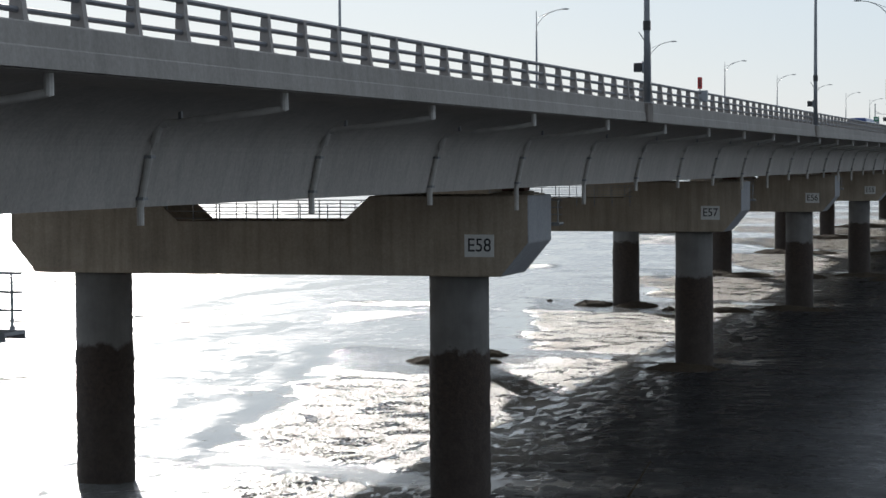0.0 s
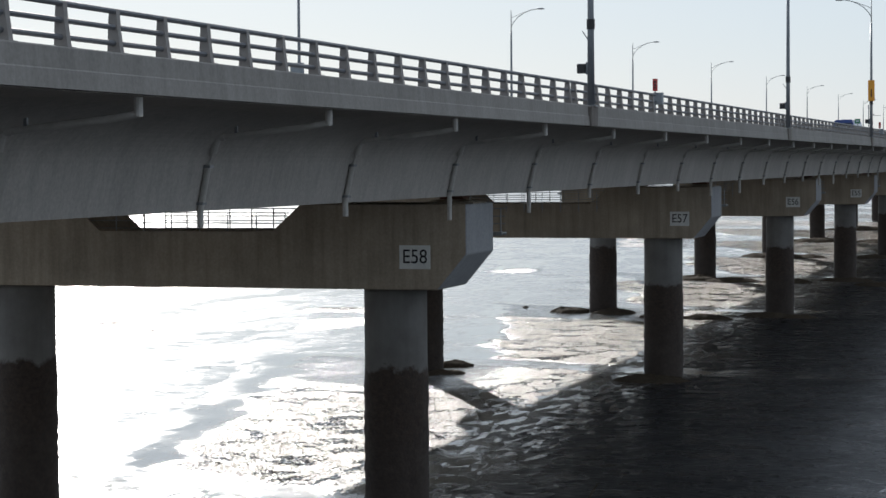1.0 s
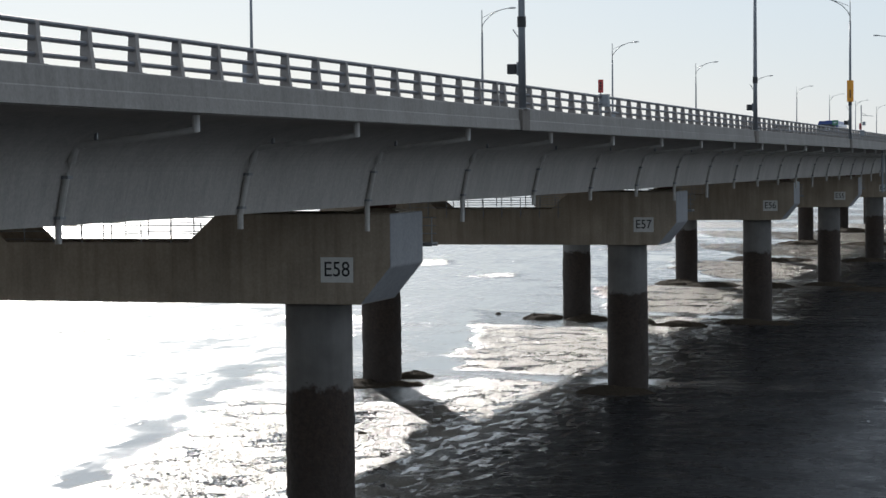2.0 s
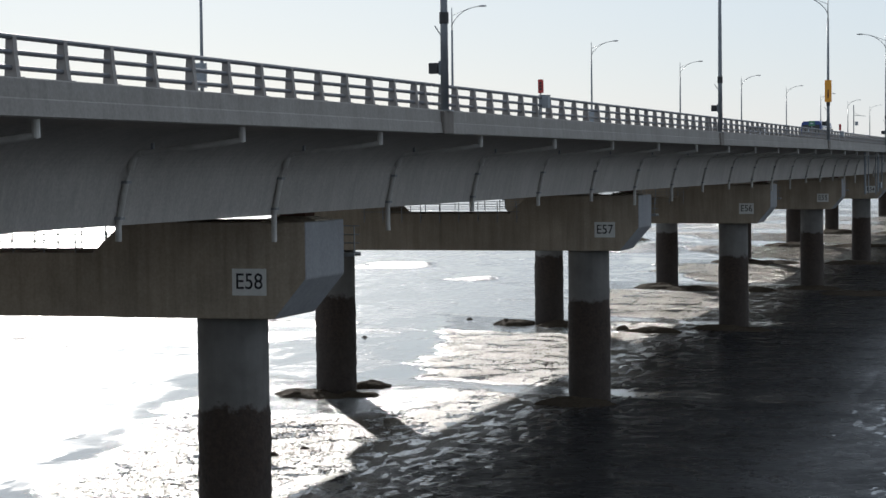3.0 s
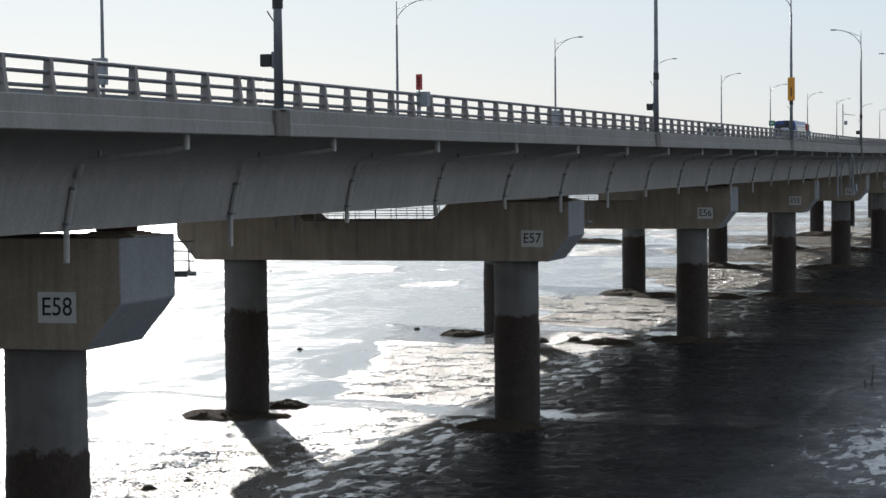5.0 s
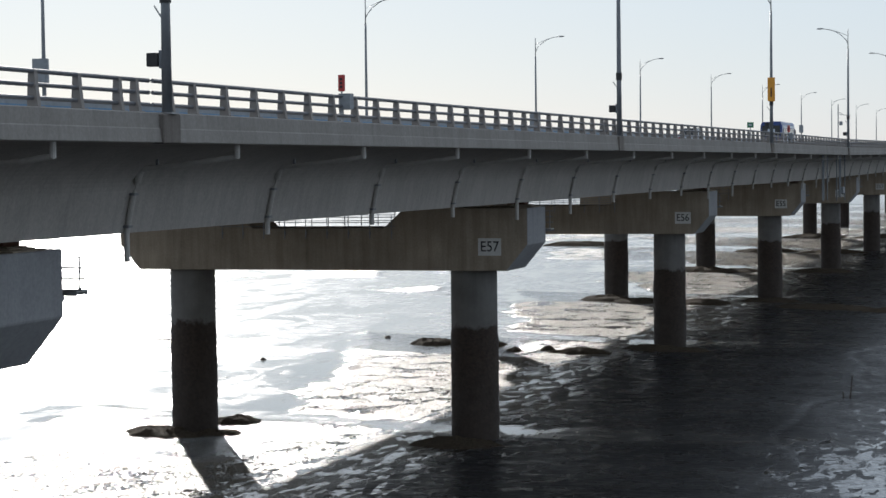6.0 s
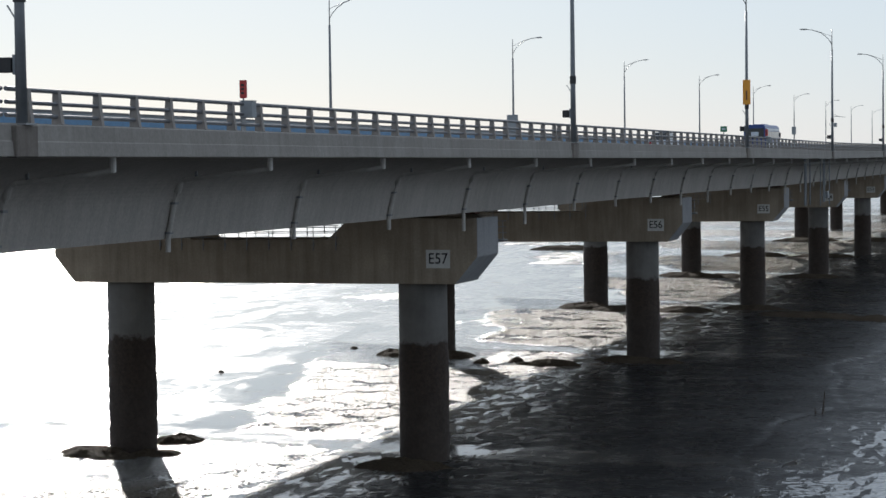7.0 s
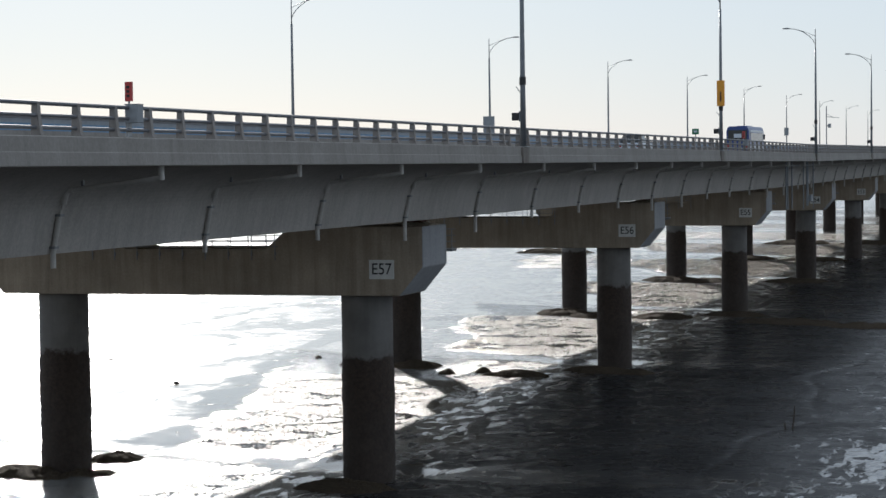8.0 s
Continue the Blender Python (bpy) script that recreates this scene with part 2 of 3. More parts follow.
def add_box(bm, x0, x1, y0, y1, z0, z1, bevel=0.0):
    made = bmesh.ops.create_cube(bm, size=1.0, matrix=Matrix.Translation(((x0 + x1) / 2, (y0 + y1) / 2, (z0 + z1) / 2)) @ Matrix.Diagonal((x1 - x0, y1 - y0, z1 - z0, 1)))
    if bevel:
        edges = list({e for v in made["verts"] for e in v.link_edges})
        bmesh.ops.bevel(bm, geom=edges, offset=bevel, segments=1, affect="EDGES")
    return bm


def box(*a, **k):
    return add_box(bmesh.new(), *a, **k)


def add_prism(bm, outline, y0, y1):
    """An outline in x and z, drawn out along y."""
    a = [bm.verts.new((x, y0, z)) for x, z in outline]
    b = [bm.verts.new((x, y1, z)) for x, z in outline]
    n = len(a)
    bm.faces.new(a)
    bm.faces.new(b[::-1])
    for k in range(n):
        bm.faces.new((a[k], b[k], b[(k + 1) % n], a[(k + 1) % n]))
    return bm


def add_tube(bm, points, radius, seg=10, end_radius=None):
    """A round bar through a row of points."""
    pts = [Vector(p) for p in points]
    rings = []
    for k, p in enumerate(pts):
        ahead = (pts[min(k + 1, len(pts) - 1)] - pts[max(k - 1, 0)]).normalized()
        side = ahead.cross(Vector((0, 0, 1)) if abs(ahead.z) < 0.95 else Vector((1, 0, 0))).normalized()
        up = side.cross(ahead)
        r = radius if end_radius is None else radius + (end_radius - radius) * k / (len(pts) - 1)
        rings.append([bm.verts.new(p + r * (math.cos(math.tau * i / seg) * side + math.sin(math.tau * i / seg) * up)) for i in range(seg)])
    for a, b in zip(rings, rings[1:]):
        for i in range(seg):
            bm.faces.new((a[i], a[(i + 1) % seg], b[(i + 1) % seg], b[i]))
    bm.faces.new(rings[0][::-1])
    bm.faces.new(rings[-1])
    return bm


def tube(*a, **k):
    return add_tube(bmesh.new(), *a, **k)


def drop(y):
    """How far the bridge lies below its level at the plate of the first pier."""
    return float(np.interp(y, (-116, 0, 58, 116, 174), (0.35, 0.0, -0.20, -0.37, -0.63)))


SPAN = 58.0
FIRST, LAST = -4, 9  # piers along the bridge: y = SPAN * number
Y0, Y1 = -244.0, 742.0


def drawn(outline, step=11.6, y0=Y0, y1=Y1):
    """A closed outline in x and z swept along the bridge, following its gentle crest."""
    bm = bmesh.new()
    n = len(outline)
    rings = []
    count = int(round((y1 - y0) / step))
    for k in range(count + 1):
        y = y0 + (y1 - y0) * k / count
        rings.append([bm.verts.new((x, y, z + drop(y))) for x, z in outline])
    for a, b in zip(rings, rings[1:]):
        for i in range(n):
            bm.faces.new((a[i], a[(i + 1) % n], b[(i + 1) % n], b[i]))
    bm.faces.new(rings[0][::-1])
    bm.faces.new(rings[-1])
    return bm


# ---- ground ----
def lattice(x, y, scale, seed):
    """Smooth value noise over arrays, 0 to 1."""
    rng = np.random.RandomState(seed)
    table = rng.rand(256, 256)
    u, v = x / scale, y / scale
    i, j = np.floor(u).astype(int), np.floor(v).astype(int)
    fu, fv = u - i, v - j
    fu, fv = fu * fu * (3 - 2 * fu), fv * fv * (3 - 2 * fv)
    a, b = table[i % 256, j % 256], table[(i + 1) % 256, j % 256]
    c, d = table[i % 256, (j + 1) % 256], table[(i + 1) % 256, (j + 1) % 256]
    return (a * (1 - fu) + b * fu) * (1 - fv) + (c * (1 - fu) + d * fu) * fv


def hump(x, y, cx, cy, rx, ry):
    return np.exp(-(((x - cx) / rx) ** 2) - ((y - cy) / ry) ** 2)


def gentle(v, width):
    return 1 / (1 + np.exp(-np.clip(v / width, -50, 50)))


def shore(x, y):
    """1 on the cloddy mud bar of each span, and 1 on the calm margin round it."""
    u, v = x + 900.0, y + 900.0
    ragged = 5.0 * (lattice(u, v, 9.0, 32) - 0.5) + 2.6 * (lattice(u, v, 2.8, 33) - 0.5) + 1.2 * (lattice(u, v, 1.0, 34) - 0.5)
    s = np.mod(y - 5.5 - 0.40 * np.clip(-6.0 - x, 0, 40) + 0.5 * ragged, SPAN)
    edge = -16.0 - 0.27 * np.minimum(s, 52) - 0.06 * np.clip(y - 170, 0, 70) - 0.2 * np.clip(y - 240, 0, 150) + ragged
    near_pier = np.minimum(s, SPAN - s)
    width = 2.0 + 0.12 * np.clip(-11.0 - x, 0, 30)
    bars = gentle(x - edge, 0.22) * gentle(near_pier - width, 0.3)
    broad = gentle(x - edge + 2.4 + 1.3 * ragged + 3.0 * (lattice(u, v, 5.0, 37) - 0.5), 0.3) * gentle(near_pier - 0.75 * width, 0.3)
    patches = gentle(lattice(u, v, 26.0, 35) + 0.5 * lattice(u, v, 7.0, 36) - 1.0, 0.02) * gentle(-36 - x, 4.0)
    bars = bars * (1 - 0.8 * gentle(s - 39 + 0.8 * ragged, 0.6) * gentle(-12 - x, 1.5))
    return np.maximum(bars, 0.85 * patches), broad * (1 - bars)


def shaded_side(x, y):
    """1 on the silt sloping to the near channel, coloured darker for the bridge's shade, 0 on the open flats."""
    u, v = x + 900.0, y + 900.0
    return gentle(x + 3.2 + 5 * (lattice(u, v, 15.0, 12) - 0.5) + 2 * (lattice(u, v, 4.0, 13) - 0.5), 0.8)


def wetness(x, y):
    """How much of the silt lies under water: ragged puddles by the bars, few in the middle, wide pools by the channel."""
    u, v = x + 900.0, y + 900.0
    by_bars = 0.50 * gentle(1.5 - x + 5 * (lattice(u, v, 12.0, 15) - 0.5), 1.6) * (0.35 + 0.65 * gentle(x + 9.0, 1.0))
    by_channel = 0.44 * gentle(x - 19.0 + 7 * (lattice(u, v, 18.0, 16) - 0.5), 1.8)
    cut = 0.30 * np.exp(-(((np.mod(y - 6.0 + 29, SPAN) - 29) / 1.5) ** 2)) * gentle(9 - x, 1.0)
    pools = 0.45 * (lattice(u, v, 6.5, 17) + 0.4 * lattice(u, v, 2.6, 18) - 0.7) * gentle(x - 13, 2.0)
    return np.maximum(by_bars, by_channel) + cut + pools


def relief(x, y):
    """Height of the mud over the water's level: flats, low bars, small lumps and hollows."""
    u, v = x + 900.0, y + 900.0
    big = lattice(u, v, 33.0, 3) + 0.5 * lattice(u, v, 14.0, 8) - 0.75
    mid = lattice(u, v, 5.5, 4) + 0.6 * lattice(u, v, 2.6, 9) - 0.8
    small = lattice(u, v, 1.3, 5) + 0.6 * lattice(u, v, 0.65, 6) - 0.8
    clods = lattice(u, v, 0.34, 22) + 0.8 * lattice(u, v, 0.19, 23) - 0.9
    bars, _ = shore(x, y)
    open_side = -0.02 + bars * (0.05 + 0.016 * mid + (0.005 * small + 0.026 * clods) * (0.2 + 0.8 * gentle(-7.5 - x, 1.0))) + (1 - bars) * 0.006 * mid
    # smooth silt on the near, shaded side, with one winding rill
    rill = 16.6 + 1.3 * np.sin((y - 82) / 6.5) + 0.5 * np.sin(y / 2.7)
    silt = -0.01 + 0.03 * big + 0.009 * mid + 0.002 * small + 0.05 * hump(x, y, 9, 81, 8, 70)
    silt = silt - (0.035 * gentle(x - rill, 0.12) + 0.05 * np.exp(-((x - rill) / 0.3) ** 2)) * hump(x, y, 16, 99, 9, 52)
    side = shaded_side(x, y)
    return open_side * (1 - side) + silt * side


def spaced(stops):
    """Lines of a grid: from each stop to the next in even steps of the given size."""
    out = []
    for (a, step), (b, _) in zip(stops, stops[1:]):
        n = max(1, int(round((b - a) / step)))
        out += [a + (b - a) * k / n for k in range(n)]
    return np.array(out + [stops[-1][0]])


def ground_sheet():
    xs = spaced([(-3500, 400), (-1100, 120), (-260, 12), (-110, 1.5), (-44, 0.2), (-31, 0.09), (-3, 0.22), (26, 0.5), (48, 3), (60, 12), (260, 120), (1100, 400), (3500, 400)])
    ys = spaced([(-1750, 350), (-350, 70), (-70, 9), (-24, 1.2), (-6, 0.2), (9, 0.12), (118, 0.2), (176, 0.4), (232, 1.2), (348, 3.5), (560, 16), (1050, 120), (5050, 400)])
    gx, gy = np.meshgrid(xs, ys, indexing="ij")
    fade = np.clip((580 - np.hypot(gx, gy - 110)) / 350, 0, 1)
    bars, calm = shore(gx, gy)
    cell = np.maximum(np.gradient(xs)[:, None], np.gradient(ys)[None, :])
    crumbs = (np.random.RandomState(7).rand(*gx.shape) - 0.5) * np.clip(cell / 0.12, 1, 4) * np.clip(2.4 - cell, 0, 1) * 0.072 * bars * (0.28 + 0.72 * gentle(-7.5 - gx, 1.0))
    gz = (relief(gx, gy) + crumbs) * fade - 0.12 * (1 - fade)
    nx, ny = gx.shape
    verts = np.stack([gx, gy, gz], -1).reshape(-1, 3)
    idx = np.arange(nx * ny).reshape(nx, ny)
    quads = np.stack([idx[:-1, :-1], idx[1:, :-1], idx[1:, 1:], idx[:-1, 1:]], -1).reshape(-1, 4)
    me = bpy.data.meshes.new("ground")
    me.vertices.add(len(verts))
    me.vertices.foreach_set("co", verts.astype(np.float32).ravel())
    me.loops.add(quads.size)
    me.loops.foreach_set("vertex_index", quads.astype(np.int32).ravel())
    me.polygons.add(len(quads))
    me.polygons.foreach_set("loop_start", np.arange(0, quads.size, 4, dtype=np.int32))
    me.update(calc_edges=True)
    me.validate()
    me.materials.append(M_MUD)
    for key, values in (("bar", bars * fade), ("calm", calm), ("shade_side", shaded_side(gx, gy)), ("wet", wetness(gx, gy))):
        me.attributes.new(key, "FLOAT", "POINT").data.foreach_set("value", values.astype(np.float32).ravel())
    me.polygons.foreach_set("use_smooth", np.ones(len(quads), dtype=bool))
    ob = new("ground", me)
    return tagged(ob, "wet grey-brown tidal mud flat with shallow water film", "mud flat", kind="structure")


ground_sheet()


def water_sheet():
    bm = bmesh.new()
    bmesh.ops.create_grid(bm, x_segments=8, y_segments=8, size=1.0, matrix=Matrix.Translation((0, 1400, -0.09)) @ Matrix.Diagonal((3400, 2800, 1, 1)))
    return tagged(part("water", bm, M_WATER), "thin still sheet of shallow tidal water", "water", kind="structure")


water_sheet()

# ---- bridge deck, girders, parapets ----
MID = -9.55  # the bridge's middle line


def other(outline):
    """The outline mirrored to the far side of the bridge."""
    return [(2 * MID - x, z) for x, z in outline][::-1]


bridge = thing("bridge_deck", pose(MID, 0, 13.6), "long grey concrete box girder bridge deck on piers", "bridge", kind="structure")
bridge_back = bridge.matrix_basis.inverted()


def deck_part(name, bm, material, label=""):
    ob = part(name, bm, material, bridge, label)
    ob.matrix_parent_inverse = bridge_back
    return ob




def haunch(a, b, c, count=8):
    """A rounded corner: a curve from a to c that bends towards b."""
    out = []
    for k in range(count + 1):
        t = k / count
        out.append(tuple((1 - t) ** 2 * p + 2 * t * (1 - t) * q + t * t * r for p, q, r in zip(a, b, c)))
    return out


UNDERSIDE = [(7.70, 16.44), (6.9, 16.41), (6.0, 16.37)] + haunch((6.0, 16.36), (4.2, 16.06), (3.92, 15.05), 14)[1:]
slab_edge = [(7.70, 16.92)] + UNDERSIDE[:3]
SLAB = slab_edge + [(4.8, 16.40), (2 * MID - 4.8, 16.40)] + [(2 * MID - x, z) for x, z in slab_edge[::-1]]
deck_part("slab", drawn(SLAB), M_CONC)
# each box girder carries its rounded haunch up under the outer slab
GIRDER = [(6.0, 16.366)] + UNDERSIDE[3:] + [(3.62, 13.74), (-4.1, 13.74), (-4.5, 16.39), (4.8, 16.39)]
deck_part("girder", drawn(GIRDER), M_CONC)
deck_part("girder", drawn(other(GIRDER)), M_CONC)
PARAPET = [(7.92, 16.46), (7.885, 16.82), (7.86, 16.85), (7.84, 17.25), (7.81, 17.28), (7.20, 17.28), (7.14, 16.925), (7.704, 16.925), (7.704, 16.46)]
deck_part("parapet", drawn(PARAPET), M_DECK)
deck_part("parapet", drawn(other(PARAPET)), M_DECK)
deck_part("road_surface", drawn([(7.12, 16.925), (7.12, 16.97), (2 * MID - 7.12, 16.97), (2 * MID - 7.12, 16.925)]), M_ASPHALT, "dark asphalt carriageway")


# ---- railing ----
def railing(span, side):
    """The metal railing of one span: cast posts every 2.3 m and three rails."""
    y0 = SPAN * span + 0.52 - (0.25 if span < 0 else 0.0)
    base = pose(7.42 if side > 0 else 2 * MID - 7.42, y0, 17.28 + drop(y0))
    ob = thing("bridge_railing", base, "grey cast metal railing on the concrete parapet", "railing", "railings along the bridge")
    slope = (drop(y0 + SPAN) - drop(y0)) / SPAN
    for y in [1.10] + [2.73 + 2.321 * k for k in range(24)] + [57.15]:
        part_of("post", POST_MESH, ob, at=pose(0, y, slope * y, rz=0 if side > 0 else 180))
    for z, r in ((0.89, 0.062), (0.56, 0.058), (0.23, 0.058)):
        part("rail", tube([(0.0, 0, z), (0.0, 29, z + slope * 29), (0.0, 58, z + slope * 58)], r, 8), M_RAIL, ob)
    return ob


def post_mesh():
    bm = bmesh.new()
    add_prism(bm, [(-0.15, 0.0), (0.17, 0.0), (0.15, 0.06), (0.09, 0.5), (0.06, 0.93), (-0.10, 0.95), (-0.13, 0.5)], -0.085, 0.085)
    add_box(bm, -0.19, 0.23, -0.13, 0.13, 0.0, 0.03)
    bmesh.ops.recalc_face_normals(bm, faces=bm.faces)
    me = bpy.data.meshes.new("post")
    bm.to_mesh(me)
    bm.free()
    me.materials.append(M_POST)
    return me


POST_MESH = post_mesh()
for span in range(-4, 9):
    railing(span, 1)
    railing(span, -1)

# ---- piers ----
CAP = [(-20.72, 9.86), (1.62, 9.86), (2.84, 11.32), (2.84, 13.36), (-4.35, 13.36), (-5.57, 12.19), (-13.53, 12.19), (-14.75, 13.36), (-21.94, 13.36), (-21.94, 11.32)]


def column_mesh():
    """A round column; the part under the tide is thick with shells and weed."""
    bm = bmesh.new()
    seg, rows = 48, 44
    rings = []
    for k in range(rows + 1):
        z = -1.0 + (9.86 + 1.0) * k / rows
        ring = []
        for i in range(seg):
            a = math.tau * i / seg
            v = Vector((math.cos(a), math.sin(a), 0))
            crust = max(0.0, min(1.0, (6.35 + 0.5 * noise.noise(Vector((v.x * 2, v.y * 2, 3))) - z) / 0.25))
            r = 1.32 + crust * (0.005 + 0.05 * (0.5 + noise.fractal(Vector((v.x * 4, v.y * 4, z * 2.6)), 0.7, 2.0, 4)))
            ring.append(bm.verts.new((r * v.x, r * v.y, z)))
        rings.append(ring)
    for a, b in zip(rings, rings[1:]):
        for i in range(seg):
            bm.faces.new((a[i], a[(i + 1) % seg], b[(i + 1) % seg], b[i]))
    bm.faces.new(rings[-1])
    bmesh.ops.recalc_face_normals(bm, faces=bm.faces)
    me = bpy.data.meshes.new("column")
    bm.to_mesh(me)
    bm.free()
    me.materials.append(M_COL)
    for f in me.polygons:
        f.use_smooth = True
    return me


COLUMN_MESH = column_mesh()


def letters(text, size):
    """Flat black characters as a mesh, centred, standing in x and z."""
    cu = bpy.data.curves.new("lettering", "FONT")
    cu.body, cu.size, cu.align_x, cu.align_y, cu.extrude = text, size, "CENTER", "CENTER", 0.004
    cu.offset = 0.002
    ob = bpy.data.objects.new("lettering", cu)
    me = bpy.data.meshes.new_from_object(ob)
    bpy.data.objects.remove(ob)
    me.transform(Matrix.Diagonal((1.0, 1.12, 1, 1)))
    me.transform(pose(0, 0, 0, 90))
    me.materials.append(M_INK)
    return me


def cap_mesh():
    bm = add_prism(bmesh.new(), [(x - MID, z) for x, z in CAP], -2.0, 2.0)
    bmesh.ops.bevel(bm, geom=bm.edges[:], offset=0.04, segments=1, affect="EDGES")
    bmesh.ops.recalc_face_normals(bm, faces=bm.faces)
    me = bpy.data.meshes.new("cap")
    bm.to_mesh(me)
    bm.free()
    me.materials.append(M_CAP)
    me.materials.append(M_CAP_SKYLIT)
    # outer ends take the copy tinted as if lit by the sky
    for f in me.polygons:
        if abs(f.normal.x) > 0.5 and abs(f.center.x) > 10:
            f.material_index = 1
    return me


CAP_MESH = cap_mesh()


def pier(number):
    y = SPAN * number + (1.75 if number == 0 else 2.0)
    d = drop(y)
    ob = thing("bridge_pier", pose(MID, y, 0), "two dark-stained round concrete columns under a broad concrete cap", "bridge pier", "piers of the bridge")
    part_of("cap", CAP_MESH, ob, "brownish concrete pier cap", pose(0, 0, d))
    for x in (-0.87, 2 * MID + 0.87):
        part_of("column", COLUMN_MESH, ob, "round column with a dark tide mark", pose(x - MID, 0, d if d < 0 else 0, rz=37 * number + (0 if x > -5 else 140)))
    for x in (1.75, -3.4, 2 * MID - 1.75, 2 * MID + 3.4):
        steps = bmesh.new()
        for half, z0, z1 in ((1.08, 13.355, 13.42), (0.86, 13.42, 13.47), (0.68, 13.47, 13.52)):
            add_box(steps, x - half - MID, x + half - MID, -0.9 * half, 0.9 * half, z0 + d, z1 + d, bevel=0.015)
        part("bearing_plinth", steps, M_CAP, ob)
        pad = part("bearing", box(x - 0.5 - MID, x + 0.5 - MID, -0.5, 0.5, 13.52 + d, 13.68 + d, bevel=0.02), M_RUST, ob, "rusty steel bearing")
        part("bearing_plate", box(x - 0.56 - MID, x + 0.56 - MID, -0.55, 0.55, 13.68 + d, 13.74 + d), M_RUST, pad)
    if number >= 0:
        plate = part("name_plate", box(-0.66, 0.66, -0.02, 0.02, -0.485, 0.485, bevel=0.006), M_WHITE, ob, "white plate with black pier number")
        plate.matrix_basis = pose(0.65 - MID, -2.022, 11.2 + d)
        part_of("lettering", letters("E%d" % (58 - number), 0.73), plate, at=pose(0, -0.024, 0.0))
    return ob


for number in range(FIRST, LAST + 1):
    pier(number)


# ---- drain pipes ----
def pipe_thing(y, long):
    z = drop(y)
    ob = thing("drain_pipe", pose(7.46, y, z), "grey deck drain pipe running down the girder", "drain pipe", "drain pipes along the girder")
    tip = 12.85 if long else 13.30
    part("outlet", tube([(0, 0, 16.55), (0, 0, 16.02)], 0.10, 10), M_PIPE, ob)
    part("sloped_run", tube([(0.02, 0, 16.08), (-0.6, -0.02, 15.99), (-2.95, -0.09, 15.74), (-3.1, -0.1, 15.70)], 0.085, 10), M_PIPE, ob)
    part("elbow", tube([(-2.95, -0.09, 15.75), (-3.12, -0.1, 15.72), (-3.2, -0.1, 15.62), (-3.3, -0.08, 15.32)], 0.11, 10), M_PIPE, ob)
    part("downpipe", tube([(-3.3, -0.09, 15.40), (-3.47, -0.06, 14.9), (-3.74, 0.0, 13.74), (-3.74, 0.0, tip)], 0.09, 10), M_PIPE, ob)
    for zz, xx in ((14.95, -3.50), (13.95, -3.72)):
        part("bracket", box(xx - 0.17, xx + 0.12, -0.14, 0.14, zz - 0.04, zz + 0.04), M_STEEL, ob)
    part("hanger", box(-2.66, -2.58, -0.12, -0.04, 15.78, 16.03), M_STEEL, ob)
    return ob


for span in range(-3, 9):
    for k in range(5):
        pipe_thing(SPAN * span + 6.32 + 11.56 * k, k in (0, 4))


# ---- street lamps ----
def lamp(side):
    """A tapered pole with a curved arm over the road, on a block of the parapet. Built at the origin; its arm reaches towards -x."""
    ob = thing("street_lamp", Matrix.Identity(4), "grey tapered steel street lamp with a curved arm", "street lamp", "street lamps along the bridge")
    part("base_block", box(-0.42, 0.16, -0.55, 0.55, -0.83, -0.02, bevel=0.03), M_BLOCK, ob, "concrete block of the parapet")
    part("base_plate", box(-0.25, 0.25, -0.25, 0.25, -0.02, 0.03), M_STEEL, ob)
    smooth(part("pole", tube([(0, 0, 0.03), (0, 0, 3.0), (0, 0, 6.5), (0, 0, 10.75)], 0.15, 14, 0.09), M_POLE, ob))
    smooth(part("upper_pole", tube([(0, 0, 10.7), (0, 0, 12.85)], 0.052, 10, 0.04), M_POLE, ob))
    smooth(part("arm", tube([(0, 0, 11.25), (-0.25, 0, 11.7), (-0.7, 0, 12.18), (-1.3, 0, 12.58), (-2.0, 0, 12.84), (-2.75, 0, 12.94)], 0.036, 8), M_POLE, ob))
    smooth(part("brace", tube([(0, 0, 12.1), (-0.6, 0, 12.36), (-1.3, 0, 12.63), (-1.9, 0, 12.82)], 0.022, 8), M_POLE, ob))
    bm = bmesh.new()
    bmesh.ops.create_uvsphere(bm, u_segments=14, v_segments=8, radius=1.0, matrix=Matrix.Translation((-3.0, 0, 12.95)) @ Matrix.Diagonal((0.42, 0.16, 0.085, 1)))
    smooth(part("lamp_head", bm, M_STEEL, ob))
    return ob


near_lamp = lamp(1)
far_lamp = copy_thing(near_lamp, pose(2 * MID - 8.02, 0.75, 17.26, rz=180))
part("collar", tube([(0, 0, 3.05), (0, 0, 3.45)], 0.165, 14), M_BLACK, near_lamp)
box_part = part("control_box", box(-0.55, -0.21, -0.14, 0.14, 1.3, 1.68, bevel=0.02), M_BLACK, near_lamp, "black equipment box")
part("box_bracket", box(-0.22, -0.1, -0.03, 0.03, 1.42, 1.52), M_STEEL, box_part)
part("junction_box", box(-0.2, -0.1, -0.07, 0.07, 1.25, 1.75, bevel=0.01), M_POLE, near_lamp)
part("flag_holder", tube([(-0.1, 0, 2.62), (-0.34, 0, 2.98)], 0.022, 6), M_STEEL, near_lamp)
near_lamp.matrix_basis = pose(7.86, 0.55 - SPAN, 17.26 + drop(0.55 - SPAN))
for number in (-3, -2, 0, 1, 2, 3, 4, 5, 6, 7, 8, 9):
    y = SPAN * number + (0.55 if number < 1 else 0.95)
    copy_thing(near_lamp, pose(7.84, y, 17.26 + drop(y)))
